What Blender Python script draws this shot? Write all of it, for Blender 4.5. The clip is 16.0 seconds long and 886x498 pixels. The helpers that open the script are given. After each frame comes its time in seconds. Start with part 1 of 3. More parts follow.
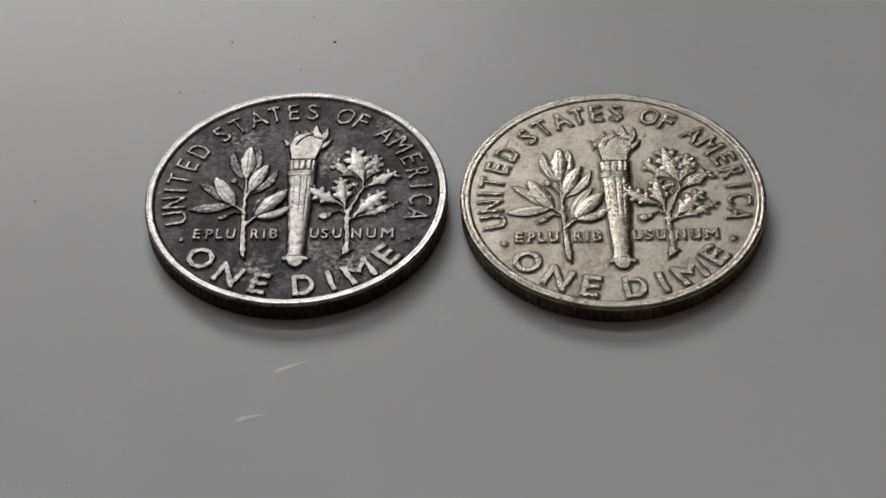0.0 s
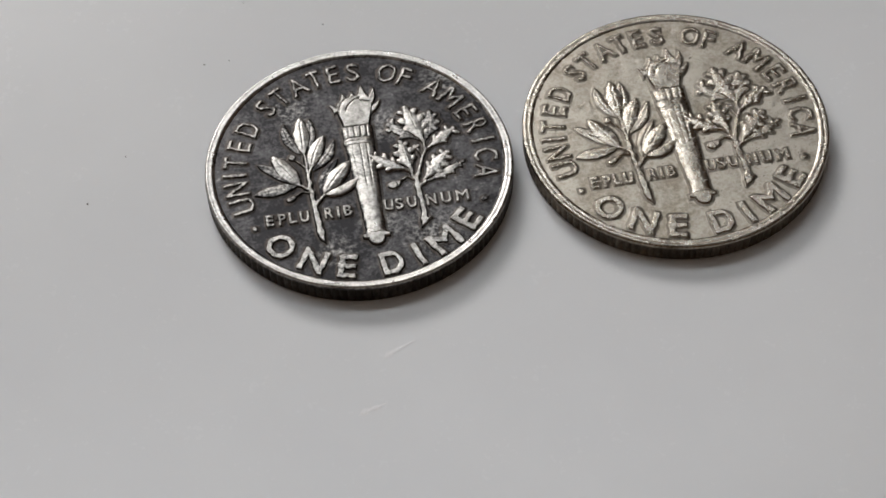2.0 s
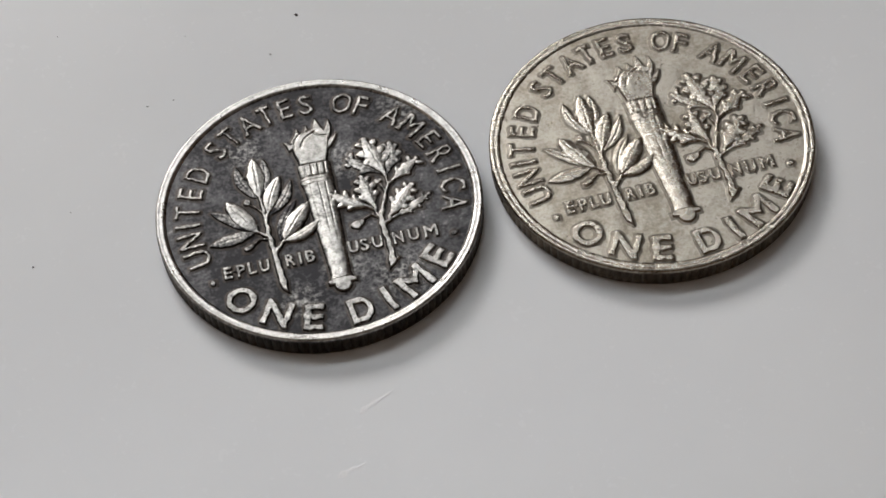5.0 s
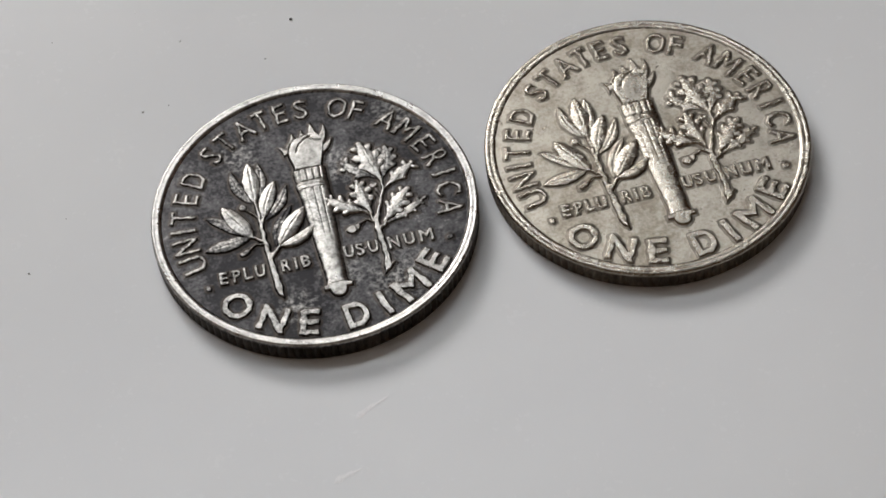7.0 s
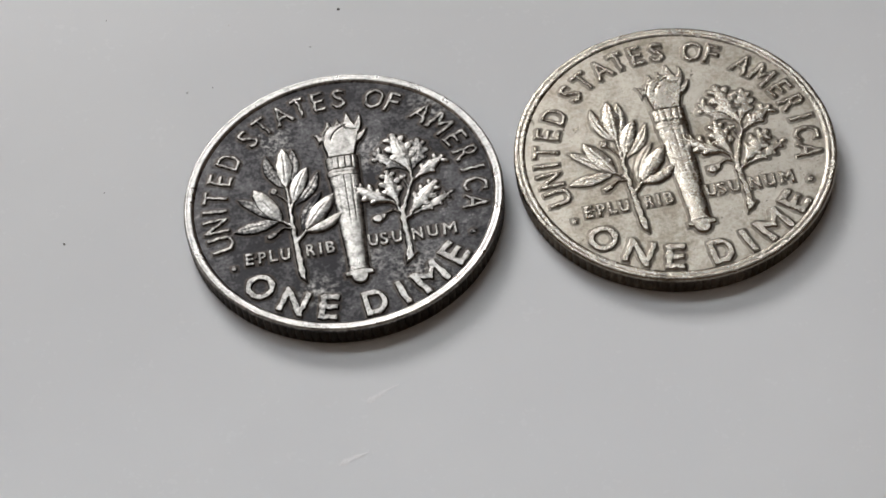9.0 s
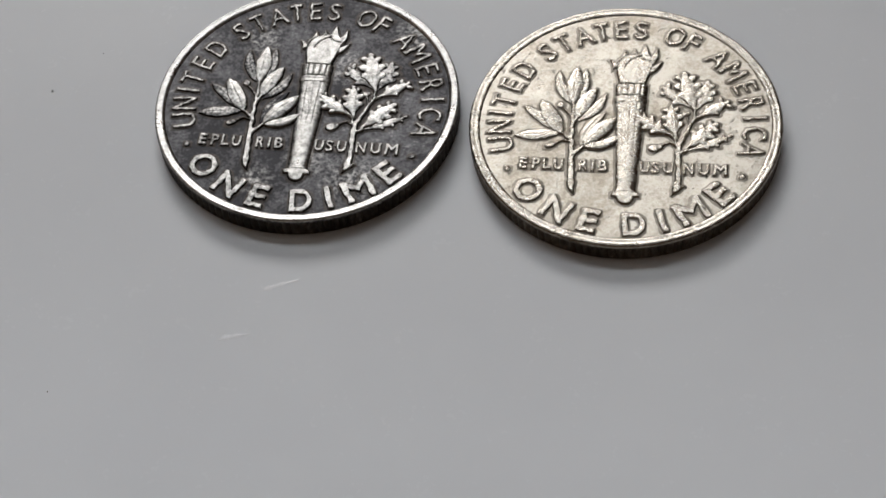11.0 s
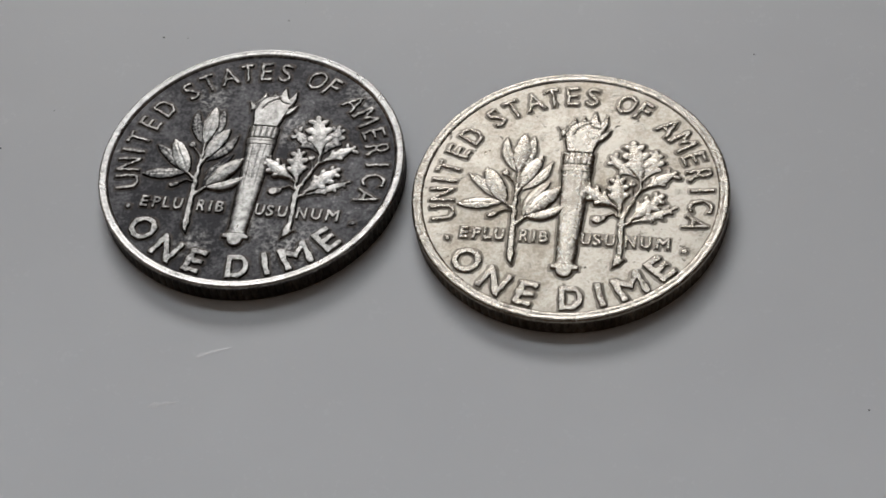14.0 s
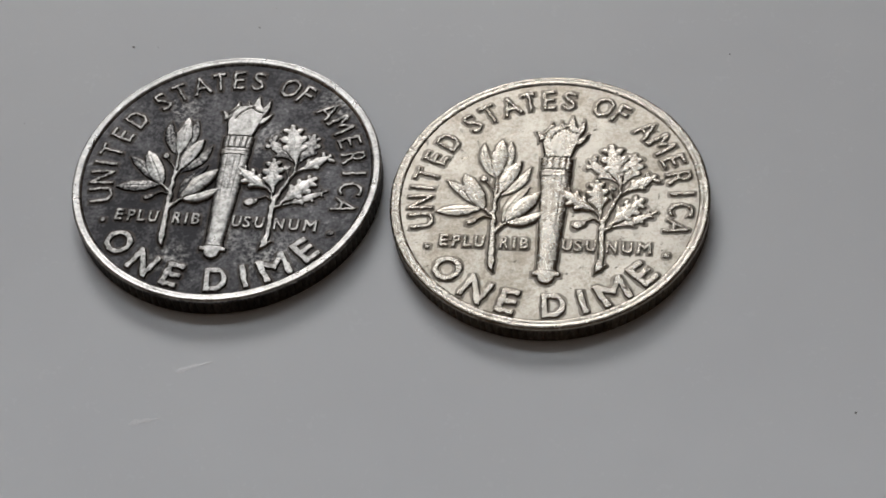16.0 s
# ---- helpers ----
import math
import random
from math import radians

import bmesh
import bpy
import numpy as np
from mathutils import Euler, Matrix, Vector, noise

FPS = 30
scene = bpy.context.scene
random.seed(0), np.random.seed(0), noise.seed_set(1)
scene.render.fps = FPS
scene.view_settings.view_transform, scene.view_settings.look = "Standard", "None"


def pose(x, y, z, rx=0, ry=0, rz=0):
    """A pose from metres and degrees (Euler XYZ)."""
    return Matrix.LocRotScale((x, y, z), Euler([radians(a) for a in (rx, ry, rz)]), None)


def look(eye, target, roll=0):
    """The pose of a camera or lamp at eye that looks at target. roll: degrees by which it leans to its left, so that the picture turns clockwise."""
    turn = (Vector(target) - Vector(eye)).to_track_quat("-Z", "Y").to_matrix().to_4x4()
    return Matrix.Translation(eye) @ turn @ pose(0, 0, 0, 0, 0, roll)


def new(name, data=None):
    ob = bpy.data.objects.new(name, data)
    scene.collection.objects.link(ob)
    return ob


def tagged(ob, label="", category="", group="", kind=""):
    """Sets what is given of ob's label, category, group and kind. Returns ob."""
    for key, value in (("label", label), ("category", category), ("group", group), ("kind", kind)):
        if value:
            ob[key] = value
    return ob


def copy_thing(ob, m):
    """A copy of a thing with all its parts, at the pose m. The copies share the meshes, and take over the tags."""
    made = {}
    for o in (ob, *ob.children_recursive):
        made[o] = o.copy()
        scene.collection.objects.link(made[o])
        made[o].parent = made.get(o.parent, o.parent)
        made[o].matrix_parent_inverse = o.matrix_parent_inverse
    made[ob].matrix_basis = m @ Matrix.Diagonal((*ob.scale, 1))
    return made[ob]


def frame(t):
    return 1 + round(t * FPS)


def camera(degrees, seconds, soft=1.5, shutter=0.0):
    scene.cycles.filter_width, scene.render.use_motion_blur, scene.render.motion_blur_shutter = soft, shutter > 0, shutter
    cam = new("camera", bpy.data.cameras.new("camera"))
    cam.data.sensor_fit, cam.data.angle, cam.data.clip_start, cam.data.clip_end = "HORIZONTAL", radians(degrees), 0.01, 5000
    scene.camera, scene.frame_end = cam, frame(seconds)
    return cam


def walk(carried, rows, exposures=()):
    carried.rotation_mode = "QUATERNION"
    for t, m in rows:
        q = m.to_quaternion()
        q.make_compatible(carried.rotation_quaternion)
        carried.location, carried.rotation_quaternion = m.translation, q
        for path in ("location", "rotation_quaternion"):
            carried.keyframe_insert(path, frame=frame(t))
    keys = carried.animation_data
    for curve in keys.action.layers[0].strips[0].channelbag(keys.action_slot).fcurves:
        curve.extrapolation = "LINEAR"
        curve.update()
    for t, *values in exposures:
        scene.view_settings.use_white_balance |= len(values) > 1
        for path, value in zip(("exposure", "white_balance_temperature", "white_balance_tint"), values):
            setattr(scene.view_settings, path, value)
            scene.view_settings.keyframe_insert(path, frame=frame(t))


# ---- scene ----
MM = 0.001
cam = camera(22.384, 16.0, soft=1.7)
# seconds, eye in mm, the spot of the table top that it looks at in mm, roll in degrees
PATH = [
    (0.0, (14.00, -94.26, 94.17), (8.660, -3.214), -2.69),
    (0.5, (9.90, -92.08, 95.43), (8.850, -5.499), -1.75),
    (1.0, (6.55, -88.33, 97.21), (8.552, -7.271), -1.70),
    (1.5, (0.40, -84.97, 100.15), (6.197, -5.614), -1.72),
    (2.0, (-5.96, -83.00, 101.75), (3.882, -5.856), -2.03),
    (2.5, (-7.58, -79.60, 98.11), (3.108, -7.288), -3.22),
    (3.0, (-6.16, -78.17, 98.02), (4.064, -4.141), -4.06),
    (3.5, (-4.85, -76.43, 97.81), (4.654, -4.327), -4.90),
    (4.0, (-4.90, -75.47, 98.02), (5.167, -4.130), -4.70),
    (4.5, (-4.44, -74.99, 98.23), (5.685, -3.776), -5.11),
    (7.0, (-3.74, -74.61, 98.41), (6.249, -3.388), -5.84),
    (7.5, (-3.27, -74.76, 98.46), (6.199, -3.379), -6.17),
    (8.0, (-3.33, -74.69, 98.88), (5.595, -3.635), -5.97),
    (8.2, (-3.08, -75.05, 98.91), (5.368, -3.613), -6.19),
    (10.3, (18.22, -81.26, 102.15), (7.554, -5.932), -7.20),
    (10.5, (20.98, -82.37, 101.35), (8.444, -6.497), -6.95),
    (11.0, (26.40, -83.79, 99.79), (9.150, -9.108), -6.77),
    (11.5, (31.34, -80.24, 99.50), (11.511, -6.178), -6.76),
    (12.0, (33.08, -80.50, 99.37), (10.861, -5.213), -7.34),
    (12.5, (34.46, -80.02, 99.73), (11.285, -3.998), -8.38),
    (13.0, (34.61, -79.77, 99.37), (11.564, -3.949), -8.61),
    (13.5, (34.62, -79.47, 99.38), (11.711, -4.003), -8.64),
    (14.0, (34.63, -78.75, 99.50), (11.876, -3.919), -8.80),
    (14.5, (34.18, -78.07, 99.72), (11.939, -3.954), -8.70),
    (15.0, (34.28, -77.81, 99.86), (12.112, -3.488), -8.87),
    (15.5, (34.31, -77.29, 99.96), (12.389, -3.091), -9.11),
    (16.0, (32.68, -77.14, 99.83), (12.938, -3.244), -8.41),
]
EXPOSURES = [
    (0.0, 0.05, 6600, 10), (0.8, 0.25, 6600, 10), (1.5, 0.68, 6600, 10), (2.2, 1.03, 6600, 10), (3.5, 1.07, 6600, 10), (8.2, 1.07, 6600, 10),
    (10.3, 0.85, 6450, 10), (11.0, 0.66, 6450, 10), (12.0, 0.42, 6450, 10), (16.0, 0.43, 6450, 10),
]
walk(cam, [(t, look(Vector(eye) * MM, Vector((*aim, 0.0)) * MM, roll)) for t, eye, aim, roll in PATH], EXPOSURES)

# ---- world and light ----
sky_world = bpy.data.worlds.new("sky")
sky_world.use_nodes = True
scene.world = sky_world
sky = sky_world.node_tree.nodes.new("ShaderNodeTexSky")
sky.sky_type, sky.sun_disc = "NISHITA", False
sky.sun_elevation, sky.sun_rotation = radians(35), radians(200)
back = sky_world.node_tree.nodes["Background"]
back.inputs["Strength"].default_value = 0.1
sky_world.node_tree.links.new(sky.outputs["Color"], back.inputs["Color"])

# two unseen openings in the wall behind the table, in metres: a low window, and a broad high one added to brighten the
# table
WALL_Y = 0.95
LOW_WINDOW = (-0.55, -0.03, 0.48, 0.85)
# fill light with no known source, not a window of the room
HIGH_FILL = (-1.75, 0.42, 1.46, 2.02)
for (x0, x1, z0, z1), radiance, tint in ((LOW_WINDOW, 8.2, (1.0, 0.99, 0.985)), (HIGH_FILL, 3.25, (0.90, 0.955, 1.0))):
    wall_light = bpy.data.lights.new("window_daylight", "AREA")
    wall_light.shape, wall_light.size, wall_light.size_y = "RECTANGLE", x1 - x0, z1 - z0
    wall_light.energy, wall_light.color = radiance * math.pi * (x1 - x0) * (z1 - z0), tint
    wall_light_ob = new("window_daylight", wall_light)
    wall_light_ob.matrix_world = pose((x0 + x1) / 2, WALL_Y + 0.02, (z0 + z1) / 2, -90, 0, 0)


# ---- materials ----
def material(name):
    m = bpy.data.materials.new(name)
    m.use_nodes = True
    return m, m.node_tree.nodes, m.node_tree.links, m.node_tree.nodes["Principled BSDF"]


def noise_node(nodes, links, coord, scale, detail=4.0, rough=0.55, stretch=None):
    tex = nodes.new("ShaderNodeTexNoise")
    tex.inputs["Scale"].default_value = scale
    tex.inputs["Detail"].default_value = detail
    tex.inputs["Roughness"].default_value = rough
    if stretch:
        mp = nodes.new("ShaderNodeMapping")
        mp.vector_type = "TEXTURE"
        mp.inputs["Rotation"].default_value = (0, 0, radians(stretch[0]))
        mp.inputs["Scale"].default_value = (1 / stretch[1], 1 / stretch[2], 1)
        links.new(coord, mp.inputs["Vector"])
        coord = mp.outputs["Vector"]
    links.new(coord, tex.inputs["Vector"])
    return tex.outputs["Fac"]


def remap(nodes, links, value, a, b, c=0.0, d=1.0):
    n = nodes.new("ShaderNodeMapRange")
    for k, v in zip(("From Min", "From Max", "To Min", "To Max"), (a, b, c, d)):
        n.inputs[k].default_value = v
    links.new(value, n.inputs["Value"])
    return n.outputs["Result"]


def maths(nodes, links, op, a, b):
    n = nodes.new("ShaderNodeMath")
    n.operation = op
    n.use_clamp = False
    for i, v in enumerate((a, b)):
        if isinstance(v, (int, float)):
            n.inputs[i].default_value = v
        else:
            links.new(v, n.inputs[i])
    return n.outputs[0]


def mix(nodes, links, fac, a, b):
    n = nodes.new("ShaderNodeMix")
    n.data_type = "RGBA"
    links.new(fac, n.inputs[0])
    for i, v in ((6, a), (7, b)):
        if isinstance(v, tuple):
            n.inputs[i].default_value = (*v, 1)
        else:
            links.new(v, n.inputs[i])
    return n.outputs[2]


def bump(nodes, links, height, distance, strength=1.0, under=None):
    n = nodes.new("ShaderNodeBump")
    n.inputs["Distance"].default_value = distance
    n.inputs["Strength"].default_value = strength
    links.new(height, n.inputs["Height"])
    if under:
        links.new(under, n.inputs["Normal"])
    return n.outputs["Normal"]


def coin_metal(name, tarnish, tarnish_pale, worn, worn_dull, low, high, rough, grain, scratch, foot_shade_dirt, pale_from=0.45, wear_glint_spots=(), pits=0.0):
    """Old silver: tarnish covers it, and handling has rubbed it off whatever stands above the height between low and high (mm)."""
    m, nodes, links, bsdf = material(name)
    tc = nodes.new("ShaderNodeTexCoord").outputs["Object"]
    sep = nodes.new("ShaderNodeSeparateXYZ")
    links.new(tc, sep.inputs[0])
    blot = noise_node(nodes, links, tc, 900, 6, 0.65)
    fine = noise_node(nodes, links, tc, 5200, 5, 0.7)
    streak = noise_node(nodes, links, tc, 700, 6, 0.7, (35, 1, 3.5))
    broad = noise_node(nodes, links, tc, 260, 3)
    grit = noise_node(nodes, links, tc, 2600, 4, 0.75)
    hair = noise_node(nodes, links, tc, 900, 5, 0.75, (70, 0.5, 6))
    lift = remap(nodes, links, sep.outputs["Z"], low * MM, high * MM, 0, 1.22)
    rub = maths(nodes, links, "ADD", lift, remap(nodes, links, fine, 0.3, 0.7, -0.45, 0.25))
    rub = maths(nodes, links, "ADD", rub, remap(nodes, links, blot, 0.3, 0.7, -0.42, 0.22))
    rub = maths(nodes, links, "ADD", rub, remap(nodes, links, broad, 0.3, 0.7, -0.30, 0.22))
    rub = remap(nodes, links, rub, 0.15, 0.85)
    fleck = maths(nodes, links, "ADD", maths(nodes, links, "MULTIPLY", blot, 0.4), maths(nodes, links, "ADD", maths(nodes, links, "MULTIPLY", grit, 0.35), maths(nodes, links, "MULTIPLY", fine, 0.25)))
    fleck = maths(nodes, links, "ADD", fleck, remap(nodes, links, broad, 0.3, 0.7, -0.09, 0.09))
    for sx, sy, size in wear_glint_spots:  # tarnish rubbed through on the dark coin; highlights painted on the pale one
        far = nodes.new("ShaderNodeVectorMath")
        far.operation = "DISTANCE"
        links.new(tc, far.inputs[0])
        far.inputs[1].default_value = (sx * MM, sy * MM, 1.3 * MM)
        near = maths(nodes, links, "MULTIPLY", remap(nodes, links, far.outputs["Value"], 0.2 * MM, size * MM, 1.0, 0.0), remap(nodes, links, grit, 0.44, 0.64, 0.0, 0.55))
        rub = maths(nodes, links, "ADD", rub, near)
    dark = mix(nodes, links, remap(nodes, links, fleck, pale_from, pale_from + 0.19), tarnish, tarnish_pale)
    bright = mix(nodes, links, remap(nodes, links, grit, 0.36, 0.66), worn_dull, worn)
    # dirt along the foot of the relief, with the dark outlining shade painted in
    shade_and_dirt = maths(nodes, links, "MULTIPLY", remap(nodes, links, sep.outputs["Z"], 1.2015 * MM, 1.206 * MM), remap(nodes, links, sep.outputs["Z"], 1.256 * MM, 1.222 * MM))
    shade_and_dirt = maths(nodes, links, "MULTIPLY", shade_and_dirt, remap(nodes, links, blot, 0.35, 0.6, 0.55 * foot_shade_dirt, foot_shade_dirt))
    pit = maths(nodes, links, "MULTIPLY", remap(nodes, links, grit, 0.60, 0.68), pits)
    shade_and_dirt = maths(nodes, links, "MAXIMUM", shade_and_dirt, maths(nodes, links, "MULTIPLY", pit, remap(nodes, links, broad, 0.38, 0.6)))
    links.new(mix(nodes, links, shade_and_dirt, mix(nodes, links, rub, dark, bright), (0.055, 0.044, 0.034)), bsdf.inputs["Base Color"])
    bsdf.inputs["Metallic"].default_value = 1.0
    r = maths(nodes, links, "ADD", remap(nodes, links, blot, 0.3, 0.7, rough - 0.06, rough + 0.08), remap(nodes, links, fine, 0.3, 0.7, -0.04, 0.04))
    r = maths(nodes, links, "ADD", r, maths(nodes, links, "MULTIPLY", rub, -0.10))
    links.new(r, bsdf.inputs["Roughness"])
    n1 = bump(nodes, links, blot, 0.03 * MM, grain)
    n2 = bump(nodes, links, fine, 0.015 * MM, grain, n1)
    n3 = bump(nodes, links, hair, 0.008 * MM, scratch, n2)
    n4 = bump(nodes, links, remap(nodes, links, grit, 0.58, 0.70, 1.0, 0.0), 0.02 * MM, pits, n3)
    links.new(bump(nodes, links, streak, 0.02 * MM, scratch, n4), bsdf.inputs["Normal"])
    return m


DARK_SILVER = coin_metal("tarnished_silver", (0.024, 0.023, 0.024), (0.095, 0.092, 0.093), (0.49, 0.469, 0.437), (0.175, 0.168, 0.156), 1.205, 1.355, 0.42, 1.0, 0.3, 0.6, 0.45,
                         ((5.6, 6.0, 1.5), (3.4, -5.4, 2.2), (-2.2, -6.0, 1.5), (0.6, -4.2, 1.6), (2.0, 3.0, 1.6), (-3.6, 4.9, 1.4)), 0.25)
# its bright spots near the lower letters are a highlight painted into the colour
PALE_SILVER = coin_metal("worn_silver", (0.24, 0.207, 0.163), (0.44, 0.403, 0.344), (0.52, 0.477, 0.41), (0.31, 0.281, 0.239), 1.20, 1.29, 0.35, 1.0, 0.8, 0.8, 0.38, ((0.8, -6.0, 2.6), (-3.6, -5.6, 1.6), (3.2, -5.0, 1.8)), 0.9)


DARK_RIM = coin_metal("rubbed_rim", (0.05, 0.047, 0.045), (0.15, 0.146, 0.14), (0.56, 0.537, 0.505), (0.32, 0.305, 0.285), 1.12, 1.29, 0.40, 0.8, 0.2, 0.0)
PALE_RIM = coin_metal("worn_rim", (0.11, 0.092, 0.072), (0.28, 0.25, 0.205), (0.52, 0.475, 0.407), (0.27, 0.244, 0.207), 1.05, 1.22, 0.33, 1.2, 0.8, 0.0, 0.36, (), 0.8)
EDGE_DARK = coin_metal("grimy_dark_edge", (0.045, 0.038, 0.032), (0.11, 0.092, 0.076), (0.75, 0.70, 0.63), (0.5, 0.46, 0.4), 1.22, 1.30, 0.45, 0.8, 0.4, 0.0)
EDGE_PALE = coin_metal("grimy_pale_edge", (0.095, 0.076, 0.058), (0.22, 0.18, 0.14), (0.64, 0.60, 0.52), (0.5, 0.46, 0.4), 1.18, 1.30, 0.45, 0.8, 0.4, 0.0)


def plain(name, colour, rough, scale, amount=0.12, relief=0.0005):
    m, nodes, links, bsdf = material(name)
    tc = nodes.new("ShaderNodeTexCoord").outputs["Object"]
    a = noise_node(nodes, links, tc, scale, 5)
    b = noise_node(nodes, links, tc, scale * 9, 4)
    both = maths(nodes, links, "ADD", maths(nodes, links, "MULTIPLY", a, 0.6), maths(nodes, links, "MULTIPLY", b, 0.4))
    lo, hi = tuple(c * (1 - amount) for c in colour), tuple(min(1, c * (1 + amount)) for c in colour)
    links.new(mix(nodes, links, remap(nodes, links, both, 0.3, 0.7), lo, hi), bsdf.inputs["Base Color"])
    bsdf.inputs["Roughness"].default_value = rough
    links.new(bump(nodes, links, b, relief, 0.4), bsdf.inputs["Normal"])
    return m


def table_paint():
    m, nodes, links, bsdf = material("grey_laminate")
    tc = nodes.new("ShaderNodeTexCoord").outputs["Object"]
    cloud = noise_node(nodes, links, tc, 60, 4)
    patch = noise_node(nodes, links, tc, 420, 5, 0.6)
    grit = noise_node(nodes, links, tc, 2600, 3, 0.6)
    c = mix(nodes, links, remap(nodes, links, cloud, 0.35, 0.65), (0.74, 0.75, 0.762), (0.77, 0.78, 0.788))
    links.new(c, bsdf.inputs["Base Color"])
    r = maths(nodes, links, "ADD", remap(nodes, links, patch, 0.35, 0.7, 0.235, 0.275), remap(nodes, links, grit, 0.3, 0.75, -0.03, 0.03))
    links.new(r, bsdf.inputs["Roughness"])
    bsdf.inputs["Specular IOR Level"].default_value = 0.22
    n1 = bump(nodes, links, patch, 0.004 * MM, 0.6)
    links.new(bump(nodes, links, grit, 0.004 * MM, 0.7, n1), bsdf.inputs["Normal"])
    return m


TABLE = table_paint()
WALL = plain("warm_beige_plaster", (0.33, 0.22, 0.14), 0.85, 6)
CEILING = plain("white_ceiling_paint", (0.45, 0.43, 0.41), 0.9, 5)
FLOOR = plain("brown_wood_floor", (0.22, 0.15, 0.10), 0.5, 8, 0.3)
DUST_DARK = plain("dark_dust", (0.07, 0.06, 0.055), 0.8, 9000, 0.3, 0.00001)
# paler than the table: dust flecks, and the glint painted on the scratches
DUST_AND_GLINT = plain("pale_dust_and_glint", (0.815, 0.815, 0.82), 0.25, 9000, 0.1, 0.00001)


# ---- builders ----
def mesh_of(name, verts, faces, smooth=True):
    me = bpy.data.meshes.new(name)
    me.from_pydata(verts, [], faces)
    me.polygons.foreach_set("use_smooth", [smooth] * len(me.polygons))
    me.update()
    return me


def part_mesh(name, me, mat, parent, label=""):
    ob = new(name, me)
    if not me.materials:
        me.materials.append(mat)
    ob.parent = parent
    if label:
        tagged(ob, label)
    return ob


def box(name, x0, y0, z0, x1, y1, z1, mat, edge=0.004):
    bm = bmesh.new()
    bmesh.ops.create_cube(bm, size=1)
    bmesh.ops.scale(bm, vec=(x1 - x0, y1 - y0, z1 - z0), verts=bm.verts)
    bmesh.ops.translate(bm, vec=((x0 + x1) / 2, (y0 + y1) / 2, (z0 + z1) / 2), verts=bm.verts)
    if edge:
        bmesh.ops.bevel(bm, geom=bm.edges[:], offset=edge, segments=2, affect="EDGES", profile=0.5)
    me = bpy.data.meshes.new(name)
    bm.to_mesh(me)
    bm.free()
    me.materials.append(mat)
    return new(name, me)


# ---- the room that closes the place ----
ROOM_X0, ROOM_X1, ROOM_Y0, FLOOR_Z, TOP_Z = -2.0, 2.2, -2.2, -0.75, 2.3
tagged(box("floor", ROOM_X0, ROOM_Y0, FLOOR_Z - 0.1, ROOM_X1, WALL_Y, FLOOR_Z, FLOOR, 0), "brown wooden floor under the table", "floor", kind="structure")
tagged(box("ceiling", ROOM_X0, ROOM_Y0, TOP_Z, ROOM_X1, WALL_Y, TOP_Z + 0.1, CEILING, 0), "plain white painted ceiling", "ceiling", kind="structure")
tagged(box("wall_west", ROOM_X0 - 0.15, ROOM_Y0, FLOOR_Z, ROOM_X0, WALL_Y, TOP_Z, WALL, 0), "plain warm beige plaster wall", "wall", kind="structure")
tagged(box("wall_east", ROOM_X1, ROOM_Y0, FLOOR_Z, ROOM_X1 + 0.15, WALL_Y, TOP_Z, WALL, 0), "plain warm beige plaster wall", "wall", kind="structure")
tagged(box("wall_south", ROOM_X0, ROOM_Y0 - 0.15, FLOOR_Z, ROOM_X1, ROOM_Y0, TOP_Z, WALL, 0), "plain warm beige plaster wall", "wall", kind="structure")
north = new("wall_north")
tagged(north, "warm beige plaster wall with a window and an added opening for fill light", "wall", kind="structure")
between = (LOW_WINDOW[3] + HIGH_FILL[2]) / 2
for (x0, x1, z0, z1), low, top in ((LOW_WINDOW, FLOOR_Z, between), (HIGH_FILL, between, TOP_Z)):
    for a, b, c, d in ((ROOM_X0, low, x0, top), (x0, low, x1, z0), (x0, z1, x1, top), (x1, low, ROOM_X1, top)):
        box("wall_panel", a, WALL_Y, b, c, WALL_Y + 0.15, d, WALL, 0).parent = north

# ---- the table top ----
table = tagged(new("table"), "smooth pale grey laminate table top, lightly scratched", "table", kind="structure")
box("tabletop", -0.75, -0.42, -0.03, 0.65, 0.42, 0.0, TABLE, 0.003).parent = table
for x in (-0.70, 0.57):
    box("end_panel", x, -0.36, FLOOR_Z, x + 0.03, 0.36, -0.03, TABLE, 0.002).parent = table

# ---- the coins: a dime, 17.91 mm across and 1.35 mm thick ----
RADIUS, THICK, FIELD = 8.955, 1.35, 1.20
STEP = 0.028
BODY_SIZE = 1.004
BODY_X, BODY_Y = -0.10, 0.15  # the design was struck slightly off the middle of the blank


def smooth(v):
    v = np.clip(v, 0, 1)
    return v * v * (3 - 2 * v)


WAVES = np.random.RandomState(5).uniform(-1, 1, (4, 14, 4))


def lumps(X, Y, k):
    """Slow uneven wear, about -1 to 1."""
    total = np.zeros(X.shape)
    for a, b, c, d in WAVES[k]:
        total += np.sin(13 * a * X + 13 * b * Y + 6 * c) * (0.6 + 0.4 * d)
    return total / 2.6


